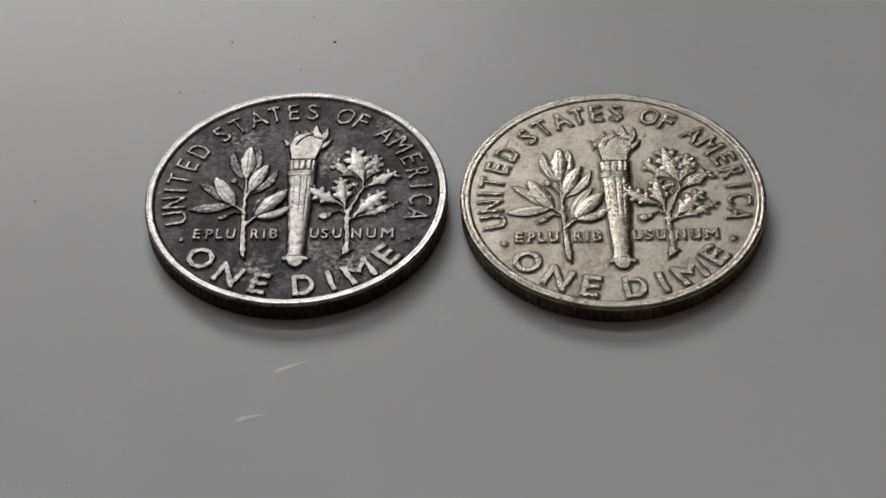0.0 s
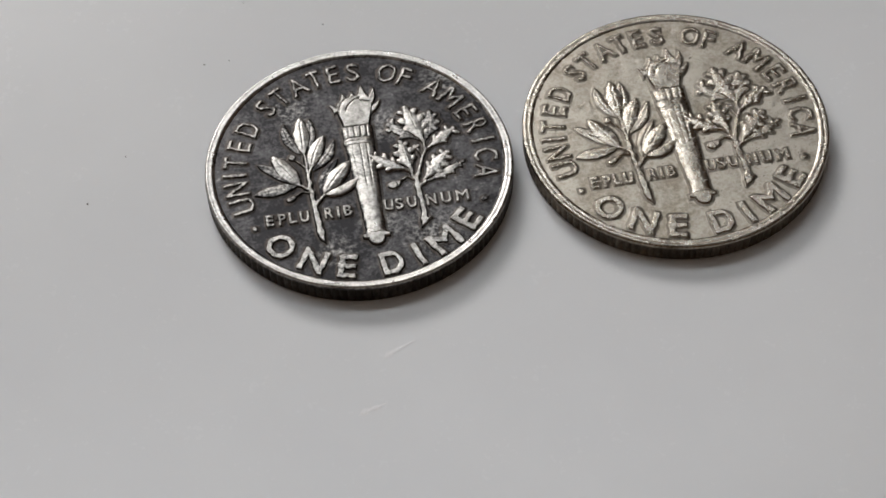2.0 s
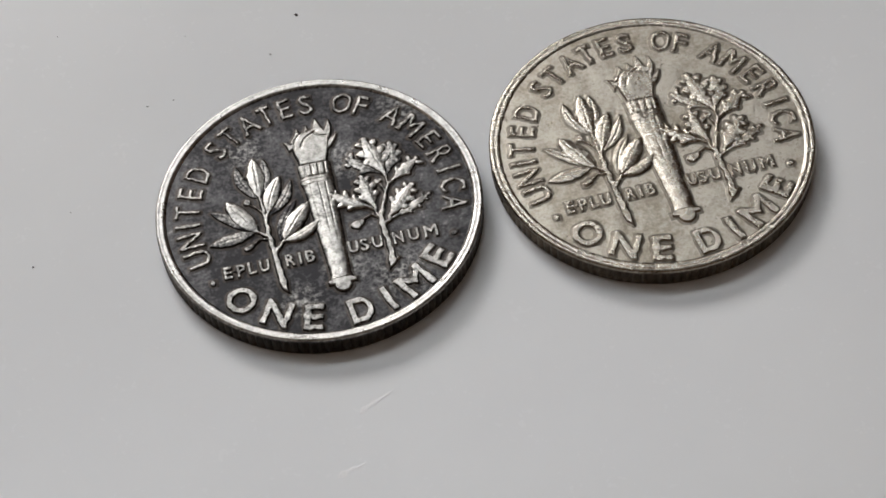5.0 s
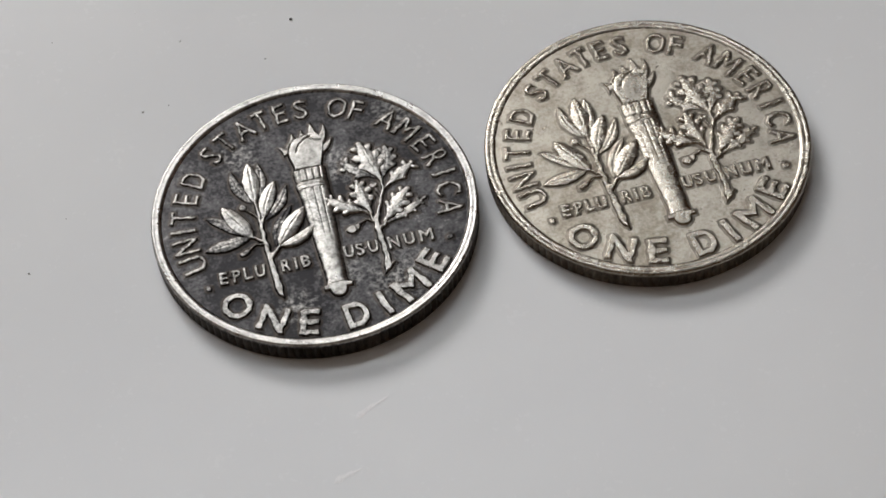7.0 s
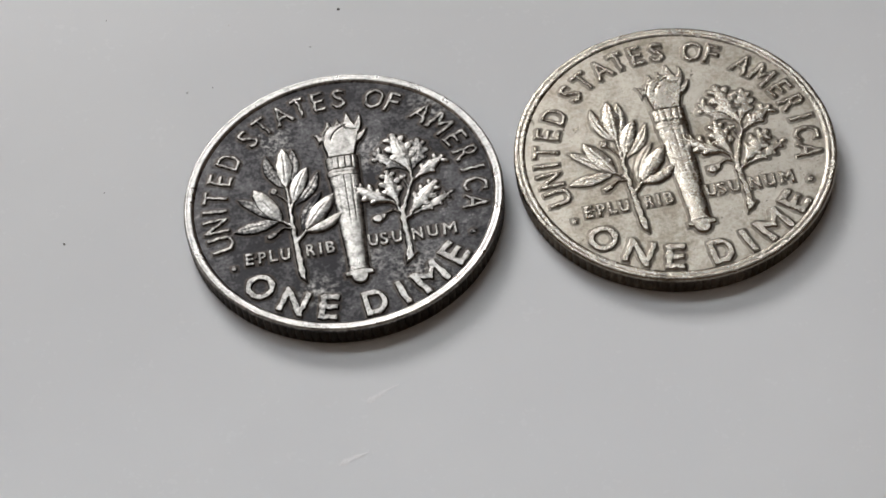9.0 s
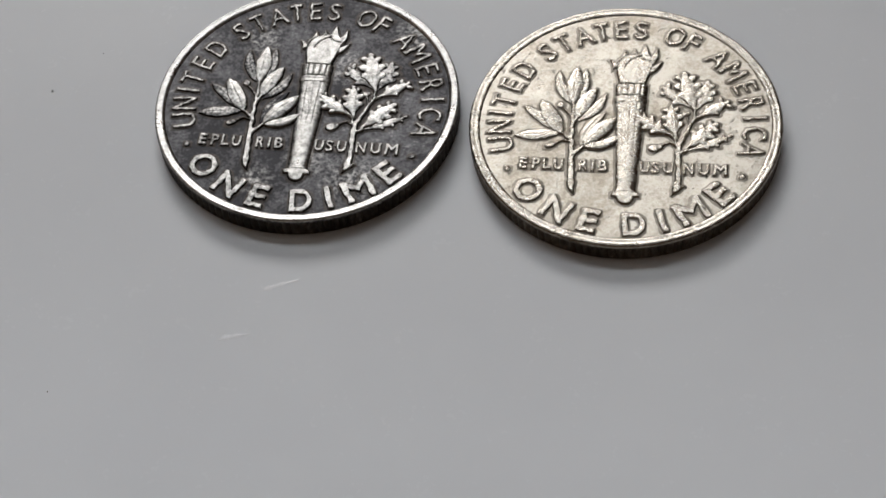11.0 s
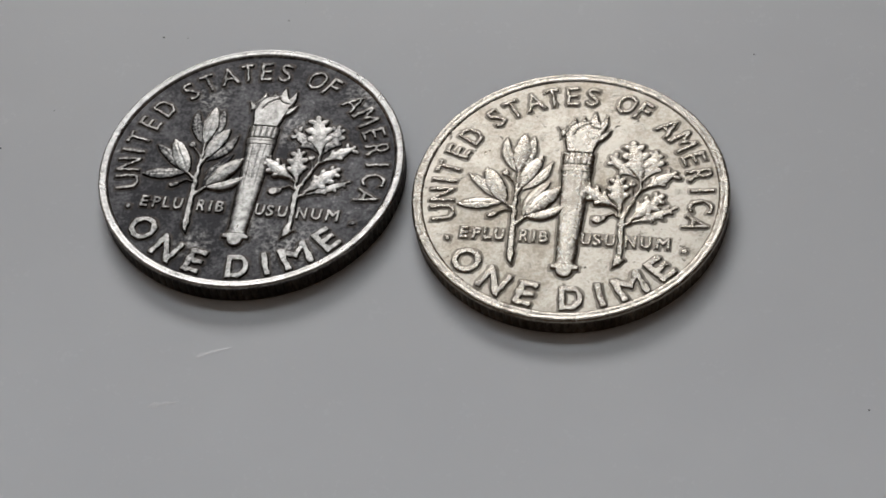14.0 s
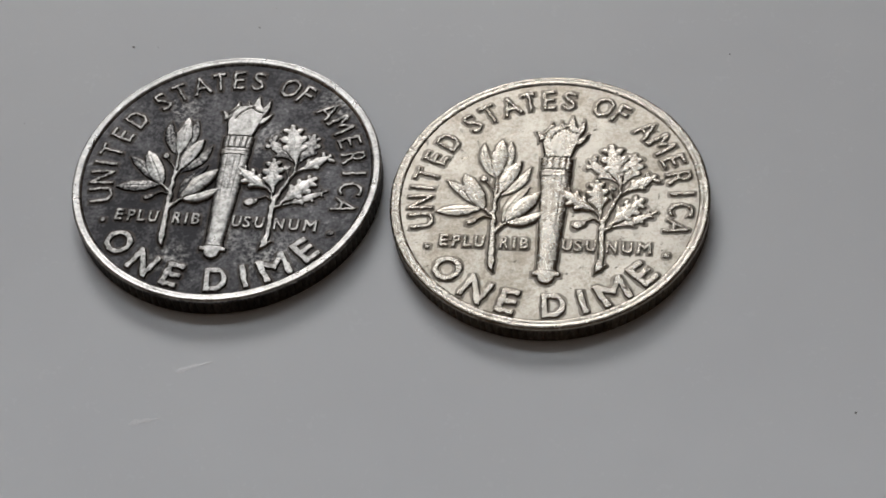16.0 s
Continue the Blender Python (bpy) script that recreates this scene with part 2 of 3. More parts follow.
def relief_mesh(name, height, x0, y0, x1, y1, step=STEP, wobble=1.0):
    """The mesh of what stands up from the coin's field: height(X, Y) in mm, below zero outside the shape."""
    xs, ys = np.arange(x0, x1 + step, step), np.arange(y0, y1 + step, step)
    X, Y = np.meshgrid(xs, ys)
    H = height(X + 0.03 * wobble * lumps(X, Y, 0), Y + 0.03 * wobble * lumps(X, Y, 1))
    H = np.where(H > 0, H * (1 + 0.035 * wobble * lumps(0.4 * X, 0.4 * Y, 2)) + 0.0022 * wobble * lumps(X, Y, 3), H)
    keep = H > -0.012
    cell = keep[:-1, :-1] | keep[1:, :-1] | keep[:-1, 1:] | keep[1:, 1:]
    index = np.full(H.shape, -1)
    used = np.zeros(H.shape, bool)
    for dy, dx in ((0, 0), (1, 0), (0, 1), (1, 1)):
        used[dy:H.shape[0] - 1 + dy, dx:H.shape[1] - 1 + dx] |= cell
    index[used] = np.arange(used.sum())
    verts = np.stack([X[used], Y[used], FIELD + np.maximum(H[used], -0.03)], 1) * MM
    r, c = np.nonzero(cell)
    faces = np.stack([index[r, c], index[r, c + 1], index[r + 1, c + 1], index[r + 1, c]], 1)
    return mesh_of(name, verts.tolist(), faces.tolist())


def rise(d, wide, tall):
    """A steep shoulder with a small fillet at its foot: the height where the outline lies d away, d growing inwards."""
    wide = 0.62 * wide
    wall = -0.03 + (tall + 0.03) * smooth((d + 0.30 * wide) / (1.25 * wide))
    # the fillet is wide enough to carry the painted dark outline
    foot = np.where(d > -0.15, 0.004 + 0.016 * np.clip(1 + d / 0.15, 0, 1), -0.03)
    return np.maximum(wall, foot)


def leaf_frame(X, Y, base, tip, bend):
    base, tip = np.array(base, float), np.array(tip, float)
    axis = tip - base
    length = np.hypot(*axis)
    axis = axis / length
    u = ((X - base[0]) * axis[0] + (Y - base[1]) * axis[1]) / length
    v = -(X - base[0]) * axis[1] + (Y - base[1]) * axis[0]
    return u, v - bend * 4 * u * (1 - u), length


def bounds(points, pad):
    p = np.array(points)
    return p[:, 0].min() - pad, p[:, 1].min() - pad, p[:, 0].max() + pad, p[:, 1].max() + pad


def olive_leaf(base, tip, half, bend=0.0, tall=0.12):
    def height(X, Y):
        u, v, length = leaf_frame(X, Y, base, tip, bend)
        uc = np.clip(u, 0, 1)
        w = half * 3.0 * uc ** 0.80 * (1 - uc) ** 0.80 + 0.02
        d = np.minimum(w - np.abs(v), np.minimum(u, 1 - u) * length)
        h = rise(d, 0.10, 1.15 * tall) * (0.50 + 0.50 * np.sqrt(np.clip(d / half, 0, 1)))
        inside = d > 0.02
        vein = 0.028 * np.exp(-(v / 0.05) ** 2) * smooth((1 - u) * 4) * smooth(u * 5)
        side = 0.001 * np.sin(u * length * 13 - np.abs(v) * 9)
        return np.where(inside, h - vein + side, h)
    return relief_mesh("leaf", height, *bounds((base, tip), half + abs(bend) + 0.1), wobble=0.6)


def oak_leaf(base, tip, half, bend=0.0, lobes=3, tall=0.13, phase=0.0):
    """A leaf of rounded lobes, in pairs along the midrib and one at the tip, that slant towards the tip."""
    def height(X, Y):
        u, v, length = leaf_frame(X, Y, base, tip, bend)
        w = length * u
        spine = np.clip(u, 0.0, 0.9)
        d = 0.05 + 0.30 * half * np.sin(math.pi * np.clip(spine * 1.05, 0, 1)) - np.hypot(w - spine * length, v)
        blade = 0.64 * half * np.clip(u / 0.35, 0, 1) ** 1.3 * np.clip((1.0 - u) / 0.35, 0, 1) ** 0.8 - np.abs(v)
        d = np.maximum(d, np.minimum(blade, np.minimum(u, 1 - u) * length))
        for k in range(lobes):
            for side in (-1, 1):
                at = 0.40 + 0.42 * (k + 0.10 * side * phase / 0.25) / max(lobes - 1, 1)
                size = half * (0.34, 0.36, 0.28)[k % 3]
                away = half * (0.58, 0.60, 0.44)[k % 3]
                p, q = w - at * length - 0.10 * half, side * v - away
                along, across = 0.55 * p + 0.835 * q, 0.835 * p - 0.55 * q
                d = np.maximum(d, size * (1 - np.hypot(along / (1.38 * size), across / (0.95 * size))))
        d = np.maximum(d, 0.30 * half - np.hypot(w - length + 0.30 * half, v))
        vein = 0.014 * np.exp(-(v / 0.04) ** 2) * smooth((1 - u) * 4) * smooth(u * 5)
        h = rise(d, 0.085, tall)
        return np.where(d > 0.03, 1.1 * h * (0.58 + 0.42 * np.sqrt(np.clip(d / (0.62 * half), 0, 1))) - vein, h)
    return relief_mesh("oak_leaf", height, *bounds((base, tip), half * 1.35 + abs(bend) + 0.15), wobble=0.7)


def chain_distance(X, Y, points):
    """The way inside a tapering stem: points of x, y and half width."""
    best = np.full(X.shape, -9.0)
    for (ax, ay, aw), (bx, by, bw) in zip(points, points[1:]):
        dx, dy = bx - ax, by - ay
        s = np.clip(((X - ax) * dx + (Y - ay) * dy) / (dx * dx + dy * dy), 0, 1)
        best = np.maximum(best, aw + (bw - aw) * s - np.hypot(X - ax - s * dx, Y - ay - s * dy))
    return best


def stems(name, chains, tall=0.165):
    flat = [p for c in chains for p in c]
    def height(X, Y):
        d = np.max([chain_distance(X, Y, c) for c in chains], axis=0)
        return rise(d + 0.03, 0.15, tall)
    return relief_mesh(name, height, *bounds([p[:2] for p in flat], 0.4))


def knob(name, x, y, a, b, turn=0.0, tall=0.12, cap=0.0):
    c, s = math.cos(radians(turn)), math.sin(radians(turn))
    def height(X, Y):
        p, q = (X - x) * c + (Y - y) * s, -(X - x) * s + (Y - y) * c
        q = q * (1 + 0.5 * cap * np.clip(p / a, -1, 1))
        r = np.sqrt((p / a) ** 2 + (q / b) ** 2)
        h = rise((1 - r) * min(a, b), 0.12, tall)
        return h - cap * 0.05 * np.exp(-((p - 0.3 * a) / 0.05) ** 2) * (r < 0.95)
    return relief_mesh(name, height, x - max(a, b) - 0.1, y - max(a, b) - 0.1, x + max(a, b) + 0.1, y + max(a, b) + 0.1)


def glyph_segments(char):
    """The outline of a letter of the built-in font, as segments, in a box of one by one."""
    cu = bpy.data.curves.new("glyph", "FONT")
    cu.body, cu.size, cu.resolution_u = char, 1.0, 5
    ob = new("glyph", cu)
    me = ob.to_mesh()
    count = {}
    for p in me.polygons:
        for k in p.edge_keys:
            count[k] = count.get(k, 0) + 1
    co = np.array([v.co[:2] for v in me.vertices])
    seg = np.array([(*co[a], *co[b]) for (a, b), n in count.items() if n == 1])
    ob.to_mesh_clear()
    bpy.data.objects.remove(ob)
    bpy.data.curves.remove(cu)
    lo = np.minimum(seg[:, :2].min(0), seg[:, 2:].min(0))
    hi = np.maximum(seg[:, :2].max(0), seg[:, 2:].max(0))
    return (seg - np.tile(lo, 2)) / np.tile(hi - lo, 2)


GLYPHS = {}


def letter(char, x, y, turn, wide, tall_mm, weight, tall, shoulder):
    if char not in GLYPHS:
        GLYPHS[char] = glyph_segments(char)
    seg = (GLYPHS[char] - 0.5) * np.array([wide, tall_mm, wide, tall_mm])
    c, s = math.cos(radians(turn)), math.sin(radians(turn))
    seg = np.stack([seg[:, 0] * c - seg[:, 1] * s + x, seg[:, 0] * s + seg[:, 1] * c + y, seg[:, 2] * c - seg[:, 3] * s + x, seg[:, 2] * s + seg[:, 3] * c + y], 1)

    def height(X, Y):
        best, odd = np.full(X.shape, 9.0), np.zeros(X.shape, bool)
        for ax, ay, bx, by in seg:
            dx, dy = bx - ax, by - ay
            k = np.clip(((X - ax) * dx + (Y - ay) * dy) / (dx * dx + dy * dy + 1e-12), 0, 1)
            best = np.minimum(best, np.hypot(X - ax - k * dx, Y - ay - k * dy))
            if ay != by:
                odd ^= ((ay > Y) != (by > Y)) & (X < ax + (Y - ay) / (by - ay) * dx)
        return rise(np.where(odd, best, -best) + weight, shoulder, tall)
    return relief_mesh("letter", height, *bounds(np.concatenate([seg[:, :2], seg[:, 2:]]), 0.15), 0.024 if tall_mm > 1 else 0.02, 1.0 if tall_mm > 1 else 0.4)


def ring(name, profile, segments, rough=0.0, seed=0.0, reeds=0):
    """A ring turned from a profile of radius and height (mm). reeds: grooves round it."""
    verts, faces = [], []
    n = len(profile)
    for i in range(segments):
        a = 2 * math.pi * i / segments
        for j, (r, z) in enumerate(profile):
            if reeds:
                w = 0.5 + 0.5 * math.cos(a * reeds)
                r -= 0.15 * (1 - w ** 0.6) * (1 if 0 < j < n - 1 else 0.3)
            if rough and r > 8.5:
                k = noise.noise((math.cos(a) * 9 + seed, math.sin(a) * 9, seed)) + 0.7 * noise.noise((math.cos(a) * 34, math.sin(a) * 34 + seed, j * 0.4))
                r += rough * k
                z += 0.5 * rough * k * (z > 1.0)
            verts.append(((r * BODY_SIZE * math.cos(a) + BODY_X) * MM, (r * BODY_SIZE * math.sin(a) + BODY_Y) * MM, z * MM))
    for i in range(segments):
        p, q = i * n, (i + 1) % segments * n
        faces += [(p + j, q + j, q + j + 1, p + j + 1) for j in range(n - 1)]
    return mesh_of(name, verts, faces)


TOP_PROFILE = [(0.02, FIELD), (2, FIELD), (4, FIELD), (6, FIELD), (7.5, FIELD), (8.0, FIELD), (8.37, FIELD)]
RIM_PROFILE = [(8.34, 1.190), (8.40, 1.222), (8.46, 1.285), (8.52, 1.322), (8.58, 1.330), (8.65, 1.332), (8.70, 1.326), (8.75, 1.334), (8.81, 1.35), (8.86, 1.346), (8.905, 1.315), (8.94, 1.26), (8.958, 1.19), (8.960, 1.13)]
WORN_RIM = [(8.32, 1.190), (8.36, 1.212), (8.41, 1.250), (8.46, 1.268), (8.55, 1.272), (8.62, 1.262), (8.66, 1.255), (8.70, 1.266), (8.78, 1.280), (8.86, 1.275), (8.92, 1.25), (8.96, 1.205), (8.985, 1.14), (8.99, 1.06)]
EDGE_PROFILE = [(8.945, 1.18), (8.95, 1.12), (8.955, 0.9), (8.955, 0.45), (8.95, 0.22), (8.945, 0.14)]
FOOT_PROFILE = [(8.945, 0.14), (8.93, 0.07), (8.87, 0.015), (8.78, 0.0), (8.62, 0.0), (8.52, 0.08), (8.40, 0.12), (0.02, 0.12)]

UPPER = (("U", -104.3, 1.02), ("N", -94.2, 0.92), ("I", -86.0, 0.17), ("T", -78.6, 0.80), ("E", -68.6, 0.66), ("D", -58.0, 0.88),
         ("S", -43.0, 0.66), ("T", -33.8, 0.82), ("A", -23.7, 1.0), ("T", -14.8, 0.82), ("E", -5.8, 0.66), ("S", 3.6, 0.68),
         ("O", 19.7, 1.08), ("F", 28.6, 0.66), ("A", 43.6, 1.0), ("M", 54.3, 1.12), ("E", 65.2, 0.66), ("R", 75.0, 0.76), ("I", 84.0, 0.17), ("C", 92.8, 0.86), ("A", 102.9, 0.98))
LOWER = (("O", -45.9, 1.45), ("N", -28.9, 1.30), ("E", -13.4, 0.88), ("D", 6.4, 1.10), ("I", 18.8, 0.22), ("M", 32.6, 1.50), ("E", 48.3, 0.92))
MOTTO = (("E", -5.68, 0.36), ("P", -4.97, 0.36), ("L", -4.36, 0.36), ("U", -3.68, 0.46), ("R", -2.28, 0.42), ("I", -1.74, 0.09), ("B", -1.18, 0.42),
         ("U", 1.20, 0.46), ("S", 1.80, 0.36), ("U", 2.52, 0.46), ("N", 3.66, 0.50), ("U", 4.52, 0.50), ("M", 5.46, 0.66))

TORCH_X = 0.13


def shaft_height(X, Y):
    v = X - TORCH_X - 0.01 * (3 - Y)
    w = np.interp(Y, [-5.1, -4.7, 1.7], [0.66, 0.56, 0.89])
    d = np.minimum(w - np.abs(v), np.minimum(Y + 5.05, 1.75 - Y))
    h = -0.03 + 0.23 * np.sqrt(np.clip(1 - (np.abs(v) / (w + 0.03)) ** 2.6, 0, 1))
    h = np.where(d < 0, rise(d, 0.12, 0.20), np.minimum(np.maximum(h, 0.0), rise(d, 0.12, 0.20)))
    for k in (-0.52, 0.0, 0.45):
        h = h - 0.020 * np.exp(-((v - k * w) / 0.040) ** 2) * smooth((Y + 2.2) / 1.2) * (d > 0.03)
    return h


def band_height(X, Y):
    v = X - TORCH_X
    lower = Y < 2.08
    w = np.where(lower, 0.93, 0.90 + 0.05 * (Y - 2.1))
    d = np.minimum(w - np.abs(v), np.minimum(Y - 1.58, 3.02 - Y))
    h = np.minimum(rise(d, 0.10, 0.22), -0.03 + 0.27 * np.sqrt(np.clip(1 - (np.abs(v) / (w + 0.03)) ** 2.4, 0, 1)))
    h = np.where(d < 0, rise(d, 0.10, 0.22), np.maximum(h, 0.0))
    h = h - 0.05 * np.exp(-((Y - 2.10) / 0.05) ** 2) * (d > 0.02) - 0.025 * np.exp(-((Y - 1.86) / 0.04) ** 2) * (d > 0.02)
    for k in (-0.62, -0.2, 0.22, 0.62):
        h = h - 0.035 * np.exp(-((v - k * w) / 0.045) ** 2) * (Y > 2.12) * (d > 0.03)
    return h


def foot_height(X, Y):
    x = X - TORCH_X - 0.085
    collar = 0.27 - np.abs(Y + 5.15 + 0.10 * np.abs(x) ** 1.5) - 0.16 * np.abs(x)
    collar = np.minimum(collar, 0.80 - np.abs(x))
    ball = 0.50 - np.hypot(x, (Y + 5.42) * 1.0)
    return np.maximum(rise(collar, 0.10, 0.17), rise(ball, 0.16, 0.17))


def flame_height(X, Y):
    v = X - TORCH_X - 0.06 * (Y - 3)
    w = np.interp(Y, [3.0, 3.3, 3.9, 4.5, 5.0, 5.6], [0.80, 0.84, 1.00, 1.10, 1.02, 0.7])
    crest = 5.40 + 0.34 * X - 0.26 * X * X
    d = np.minimum(np.minimum(w - np.abs(v), Y - 2.97), 0.8 * (crest - Y))
    best = rise(d, 0.18, 0.20)
    for bx, by, tx, ty, half, bend, tall in ((-0.90, 4.35, -1.30, 4.92, 0.22, -0.08, 0.13), (-0.55, 4.7, -0.38, 5.66, 0.34, -0.10, 0.18), (0.02, 4.8, 0.16, 5.78, 0.30, -0.08, 0.19),
                                             (0.42, 4.6, 0.74, 6.16, 0.40, -0.16, 0.20), (0.70, 4.5, 1.46, 5.92, 0.34, -0.26, 0.20), (0.75, 4.0, 1.76, 4.86, 0.30, -0.16, 0.17)):
        u, q, length = leaf_frame(X, Y, (bx, by), (tx, ty), bend)
        uc = np.clip(u, 0, 1)
        wide = half * (1 - uc) ** 0.8 * (0.6 + uc) ** 0.3 * 1.1
        inside = np.minimum(wide - np.abs(q), np.minimum(u + 0.1, 1 - u) * length)
        best = np.maximum(best, rise(inside, 0.10, tall))
    # tongues of fire parted by curved furrows that sweep up from the bowl
    lift = smooth((best - 0.06) / 0.06)
    for cx, cy, r, lo, hi in ((0.85, 4.05, 1.62, 100, 185), (0.95, 3.95, 1.30, 95, 175), (1.20, 5.55, 0.78, 190, 285), (0.10, 5.9, 0.62, 215, 320)):
        turn = np.degrees(np.arctan2(Y - cy, X - cx)) % 360
        along = smooth((turn - lo) / 18) * smooth((hi - turn) / 18)
        best = best - 0.05 * lift * along * np.exp(-((np.hypot(X - cx, Y - cy) - r) / 0.055) ** 2)
    return best


OLIVE_LEAVES = (((-3.28, 1.42), (-4.16, 3.88), 0.34, 0.22, 0.085), ((-3.16, 1.45), (-2.60, 4.12), 0.34, -0.22, 0.085), ((-3.19, 1.38), (-3.13, 4.26), 0.50, 0.0, 0.17),
                ((-2.86, 0.12), (-1.30, 2.27), 0.32, -0.24, 0.09), ((-2.94, 0.20), (-1.88, 2.66), 0.46, 0.10, 0.17),
                ((-2.55, -1.80), (-1.26, 0.84), 0.34, 0.24, 0.08), ((-2.38, -1.84), (-0.24, -0.90), 0.34, -0.22, 0.19), ((-2.40, -1.82), (-0.56, 0.47), 0.50, 0.06, 0.235),
                ((-3.84, -0.82), (-6.00, 1.10), 0.35, -0.10, 0.09), ((-3.80, -0.84), (-6.38, -1.17), 0.40, 0.0, 0.12), ((-3.66, -0.95), (-5.05, 1.60), 0.52, 0.0, 0.17))
OAK_LEAVES = (((3.62, 1.40), (1.86, 3.00), 0.52, 0.05, 2, 0.105), ((3.92, 1.25), (4.52, 3.55), 0.62, -0.16, 3, 0.10), ((3.87, 1.00), (3.13, 4.10), 0.80, 0.0, 3, 0.175),
              ((4.02, 0.68), (5.86, 2.02), 0.52, 0.0, 2, 0.15), ((3.50, -1.82), (6.02, -0.58), 0.42, -0.06, 3, 0.11), ((3.38, -1.80), (5.28, 0.32), 0.66, 0.04, 3, 0.17),
              ((2.70, -0.80), (0.54, 0.70), 0.60, 0.10, 3, 0.22), ((2.92, -1.10), (2.50, 1.56), 0.64, 0.06, 3, 0.175))


def build_coin(label, metal, edge_metal, rough, seed):
    coin = tagged(new("silver_coin"), label, "coin", group="coins on the table")
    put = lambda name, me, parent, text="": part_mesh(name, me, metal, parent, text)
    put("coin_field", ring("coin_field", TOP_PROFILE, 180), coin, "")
    part_mesh("rim", ring("rim", RIM_PROFILE, 720, rough, seed), DARK_RIM, coin, "raised rim, rubbed bright")
    part_mesh("reeded_edge", ring("reeded_edge", EDGE_PROFILE, 118 * 10, 0, 0, 118), edge_metal, coin, "finely grooved grimy edge")
    part_mesh("underside", ring("underside", FOOT_PROFILE, 360), edge_metal, coin)
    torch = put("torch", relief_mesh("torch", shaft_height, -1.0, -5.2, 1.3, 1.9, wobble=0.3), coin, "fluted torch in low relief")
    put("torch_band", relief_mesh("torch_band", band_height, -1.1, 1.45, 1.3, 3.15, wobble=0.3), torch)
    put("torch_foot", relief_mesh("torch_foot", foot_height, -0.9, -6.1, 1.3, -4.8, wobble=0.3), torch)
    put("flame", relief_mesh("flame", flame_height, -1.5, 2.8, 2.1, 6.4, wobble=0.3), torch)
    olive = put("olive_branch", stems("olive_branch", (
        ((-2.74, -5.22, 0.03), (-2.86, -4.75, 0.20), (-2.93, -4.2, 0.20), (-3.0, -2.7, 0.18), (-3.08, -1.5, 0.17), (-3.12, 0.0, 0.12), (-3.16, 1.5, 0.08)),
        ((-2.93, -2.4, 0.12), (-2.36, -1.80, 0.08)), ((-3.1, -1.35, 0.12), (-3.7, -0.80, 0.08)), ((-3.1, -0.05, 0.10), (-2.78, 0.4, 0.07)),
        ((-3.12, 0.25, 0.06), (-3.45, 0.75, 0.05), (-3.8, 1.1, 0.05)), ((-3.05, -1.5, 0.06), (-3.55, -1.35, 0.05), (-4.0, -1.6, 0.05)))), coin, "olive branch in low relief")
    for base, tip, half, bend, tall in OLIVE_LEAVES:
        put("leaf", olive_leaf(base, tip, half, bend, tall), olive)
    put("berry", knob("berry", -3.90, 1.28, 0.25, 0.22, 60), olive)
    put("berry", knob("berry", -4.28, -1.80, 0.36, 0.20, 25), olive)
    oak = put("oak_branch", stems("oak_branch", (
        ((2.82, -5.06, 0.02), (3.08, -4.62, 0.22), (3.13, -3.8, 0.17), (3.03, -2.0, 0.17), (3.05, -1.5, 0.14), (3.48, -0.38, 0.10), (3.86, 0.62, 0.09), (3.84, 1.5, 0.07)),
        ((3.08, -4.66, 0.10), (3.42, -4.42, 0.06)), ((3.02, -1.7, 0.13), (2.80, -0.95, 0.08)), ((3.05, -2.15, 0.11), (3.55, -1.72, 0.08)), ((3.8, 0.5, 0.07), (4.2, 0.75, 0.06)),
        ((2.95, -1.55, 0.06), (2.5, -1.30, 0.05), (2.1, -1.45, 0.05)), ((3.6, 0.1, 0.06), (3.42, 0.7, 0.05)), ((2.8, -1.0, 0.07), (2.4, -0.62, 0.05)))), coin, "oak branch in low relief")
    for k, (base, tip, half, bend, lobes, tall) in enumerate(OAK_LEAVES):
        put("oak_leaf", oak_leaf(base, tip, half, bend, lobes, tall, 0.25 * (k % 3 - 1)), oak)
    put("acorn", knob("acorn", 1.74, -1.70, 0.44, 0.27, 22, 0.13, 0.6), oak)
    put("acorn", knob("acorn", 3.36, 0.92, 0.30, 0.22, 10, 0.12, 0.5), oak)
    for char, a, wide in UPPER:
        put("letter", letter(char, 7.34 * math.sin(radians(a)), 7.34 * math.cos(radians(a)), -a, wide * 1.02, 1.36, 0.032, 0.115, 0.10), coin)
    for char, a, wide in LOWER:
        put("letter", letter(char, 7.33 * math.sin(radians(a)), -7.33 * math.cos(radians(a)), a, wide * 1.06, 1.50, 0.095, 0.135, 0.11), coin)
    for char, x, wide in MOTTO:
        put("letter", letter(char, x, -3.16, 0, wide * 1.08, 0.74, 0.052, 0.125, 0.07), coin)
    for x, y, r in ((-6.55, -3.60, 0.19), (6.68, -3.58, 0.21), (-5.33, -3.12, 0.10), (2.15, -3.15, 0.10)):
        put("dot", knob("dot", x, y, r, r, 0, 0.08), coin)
    return coin


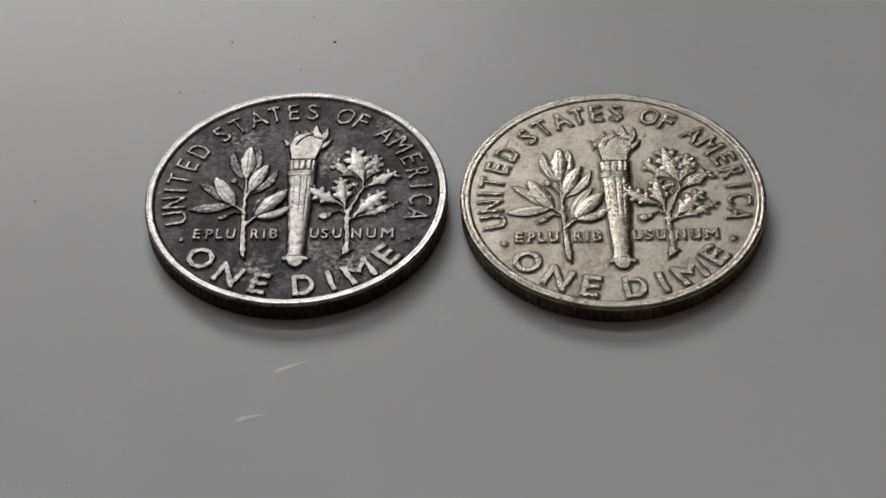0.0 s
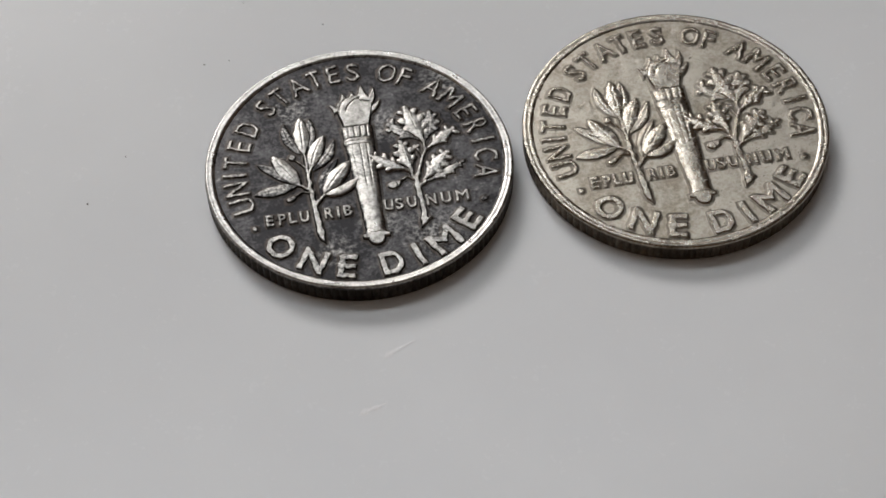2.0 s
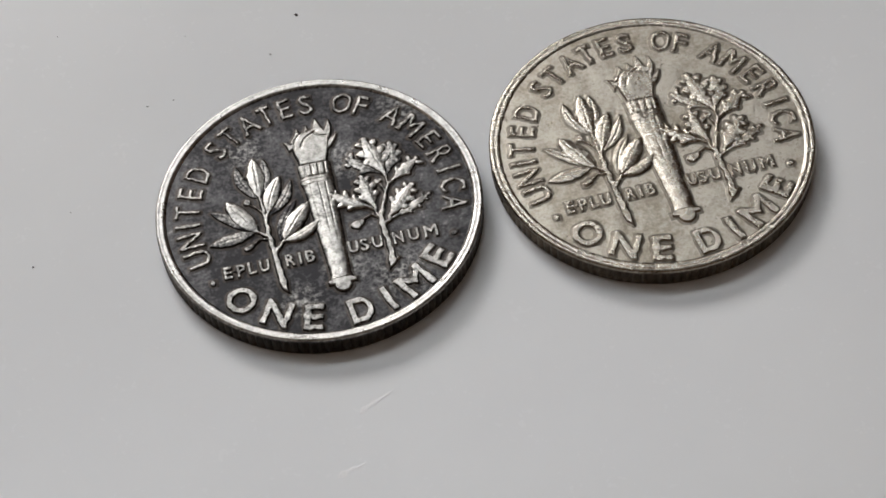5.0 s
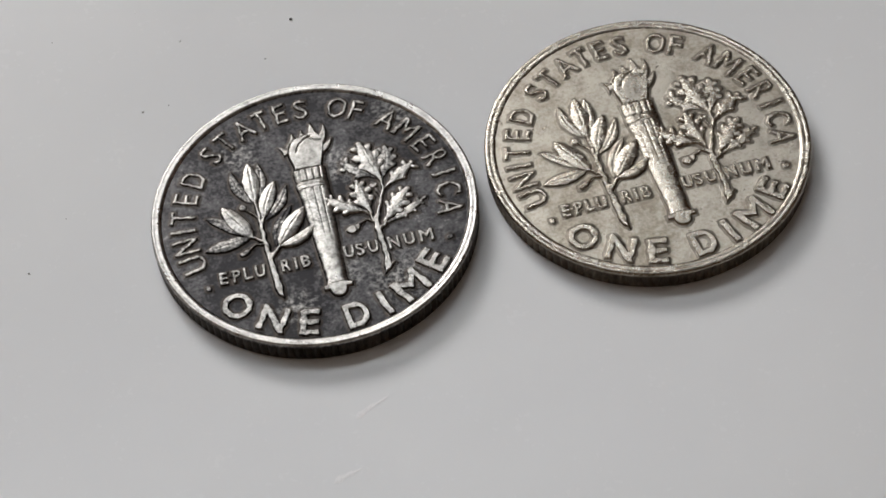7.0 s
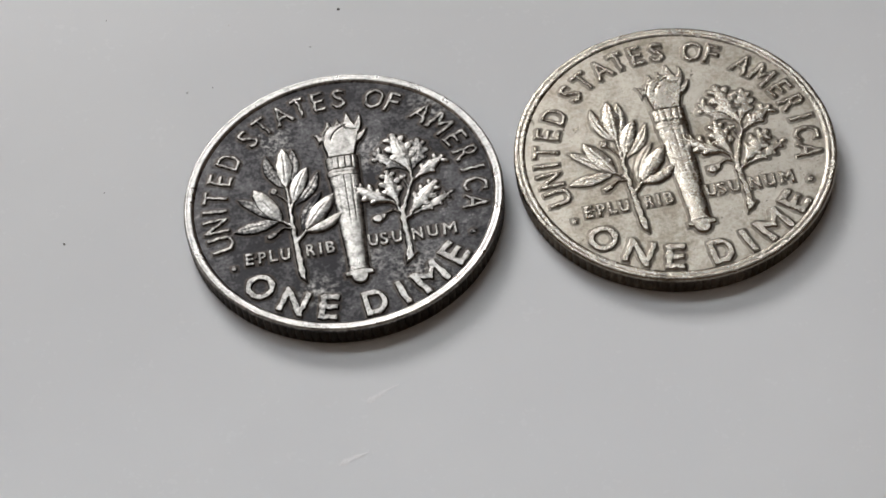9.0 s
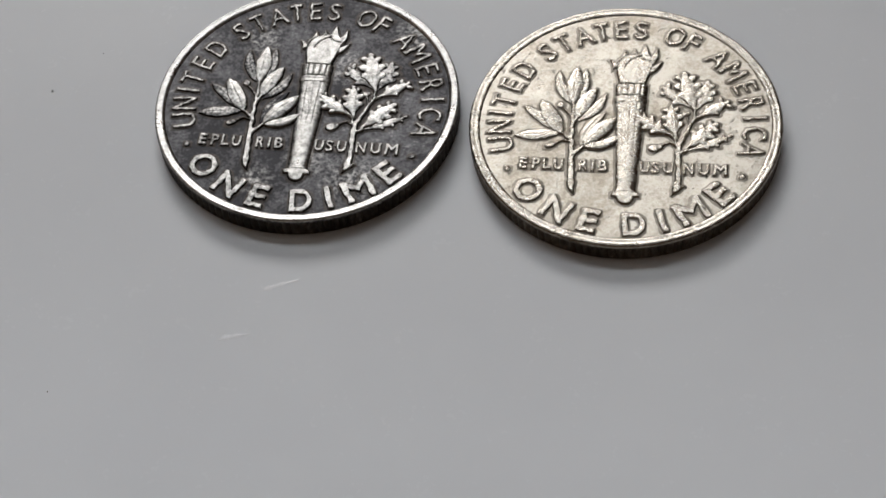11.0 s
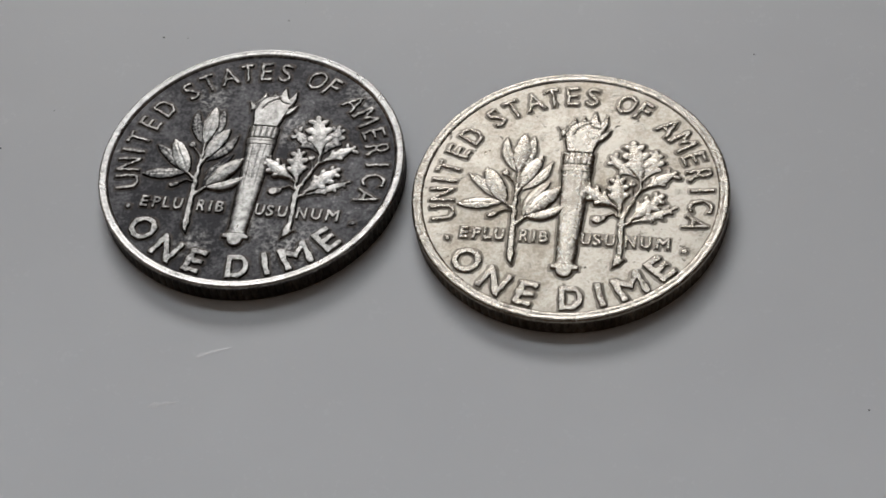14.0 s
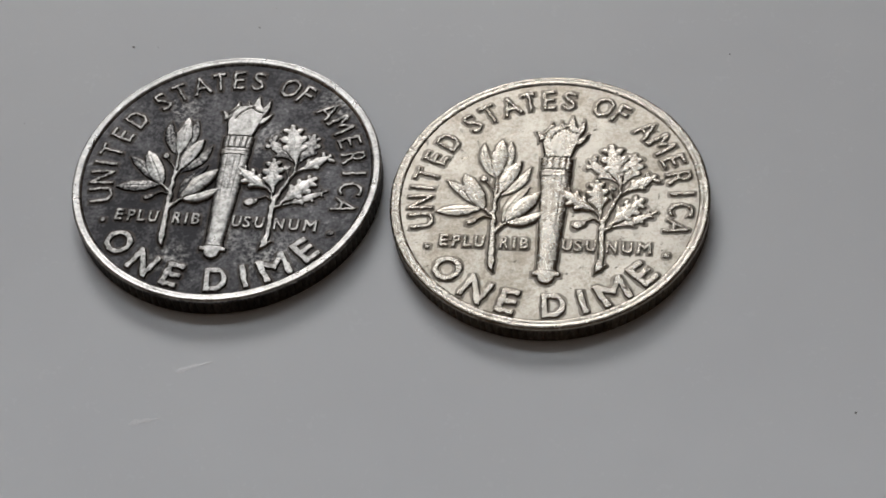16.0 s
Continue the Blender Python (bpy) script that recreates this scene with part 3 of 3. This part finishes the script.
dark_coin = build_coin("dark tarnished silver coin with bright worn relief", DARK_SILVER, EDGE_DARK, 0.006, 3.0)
dark_coin.matrix_basis = pose(0, 0, 0, 0, 0, 0)
pale_coin = copy_thing(dark_coin, pose(18.745 * MM, -0.263 * MM, 0, 0, 0, 1.376))
tagged(pale_coin, "pale worn silver coin with dull grey relief")
for ob in pale_coin.children_recursive:
    ob.material_slots[0].link = "OBJECT"
    ob.material_slots[0].material = EDGE_PALE if ob.name.startswith(("reeded", "under")) else PALE_RIM if ob.name.startswith("rim") else PALE_SILVER
    if ob.parent == pale_coin and ob.name.startswith(("torch", "olive", "oak", "letter", "dot")):  # worn flatter
        ob.scale.z, ob.location.z = 0.88, 0.12 * FIELD * MM
    if ob.name.startswith("rim"):
        ob.data = ring("rim", WORN_RIM, 720, 0.015, 11.0)
        ob.data.materials.append(PALE_RIM)


# ---- dust and scratches on the table ----
def speck(x, y, size, mat, label):
    bm = bmesh.new()
    bmesh.ops.create_icosphere(bm, subdivisions=2, radius=size * MM)
    for v in bm.verts:
        v.co *= 0.75 + 0.5 * noise.noise(v.co * 900 / size + Vector((x, y, 0)))
        v.co.z = max(v.co.z * 0.6, -0.3 * size * MM)
    low = min(v.co.z for v in bm.verts)
    me = bpy.data.meshes.new("dust_speck")
    bm.to_mesh(me)
    bm.free()
    me.materials.append(mat)
    ob = tagged(new("dust_speck", me), label, "dust", group="dust on the table")
    ob.location = (x * MM, y * MM, -low)


for x, y, size in ((-13.6, 4.15, 0.045), (-12.8, 17.4, 0.04), (1.24, 15.37, 0.11), (-16.06, 0.93, 0.08), (36.1, -12.2, 0.07), (27.9, 12.4, 0.06), (-11.1, -20.5, 0.06), (-0.28, 17.87, 0.06), (-6.8, 10.74, 0.05)):
    speck(x, y, size, DUST_DARK, "tiny dark speck of dust on the grey table")
for x, y, size in ((-8.34, 10.70, 0.10), (-7.67, 18.43, 0.07), (-5.43, 15.46, 0.08), (-0.78, 12.76, 0.08), (-0.05, 14.39, 0.06), (0.79, 17.34, 0.05)):
    speck(x, y, size, DUST_AND_GLINT, "tiny pale fleck of dust on the grey table")


def scratch(x0, y0, x1, y1, half):
    """A scratch that catches the light, built as a shallow raised sliver in a paler colour, wider at one end."""
    n = 12
    way = Vector((x1 - x0, y1 - y0, 0))
    side = Vector((-way.y, way.x, 0)).normalized()
    verts, faces = [], []
    for i in range(n + 1):
        u = i / n
        w = half * (1 - u) ** 0.7 * min(1, 6 * u + 0.15) * (1 + 0.3 * math.sin(17 * u + x0))
        c = Vector((x0, y0, 0)) + way * u + side * 0.05 * math.sin(5 * u)
        verts += [(c - side * w) * MM, (c + Vector((0, 0, 0.012))) * MM, (c + side * w) * MM]
    for i in range(n):
        a = 3 * i
        faces += [(a, a + 3, a + 4, a + 1), (a + 1, a + 4, a + 5, a + 2)]
    me = mesh_of("scratch", [tuple(v) for v in verts], faces)
    me.materials.append(DUST_AND_GLINT)
    ob = tagged(new("scratch", me), "short scratch in the grey table top, its glint painted pale", "scratch", group="scratches in the table")
    ob.location.z = 0.00001


scratch(-0.50, -12.80, 1.45, -11.80, 0.19)
scratch(-2.35, -16.30, -0.70, -15.70, 0.21)
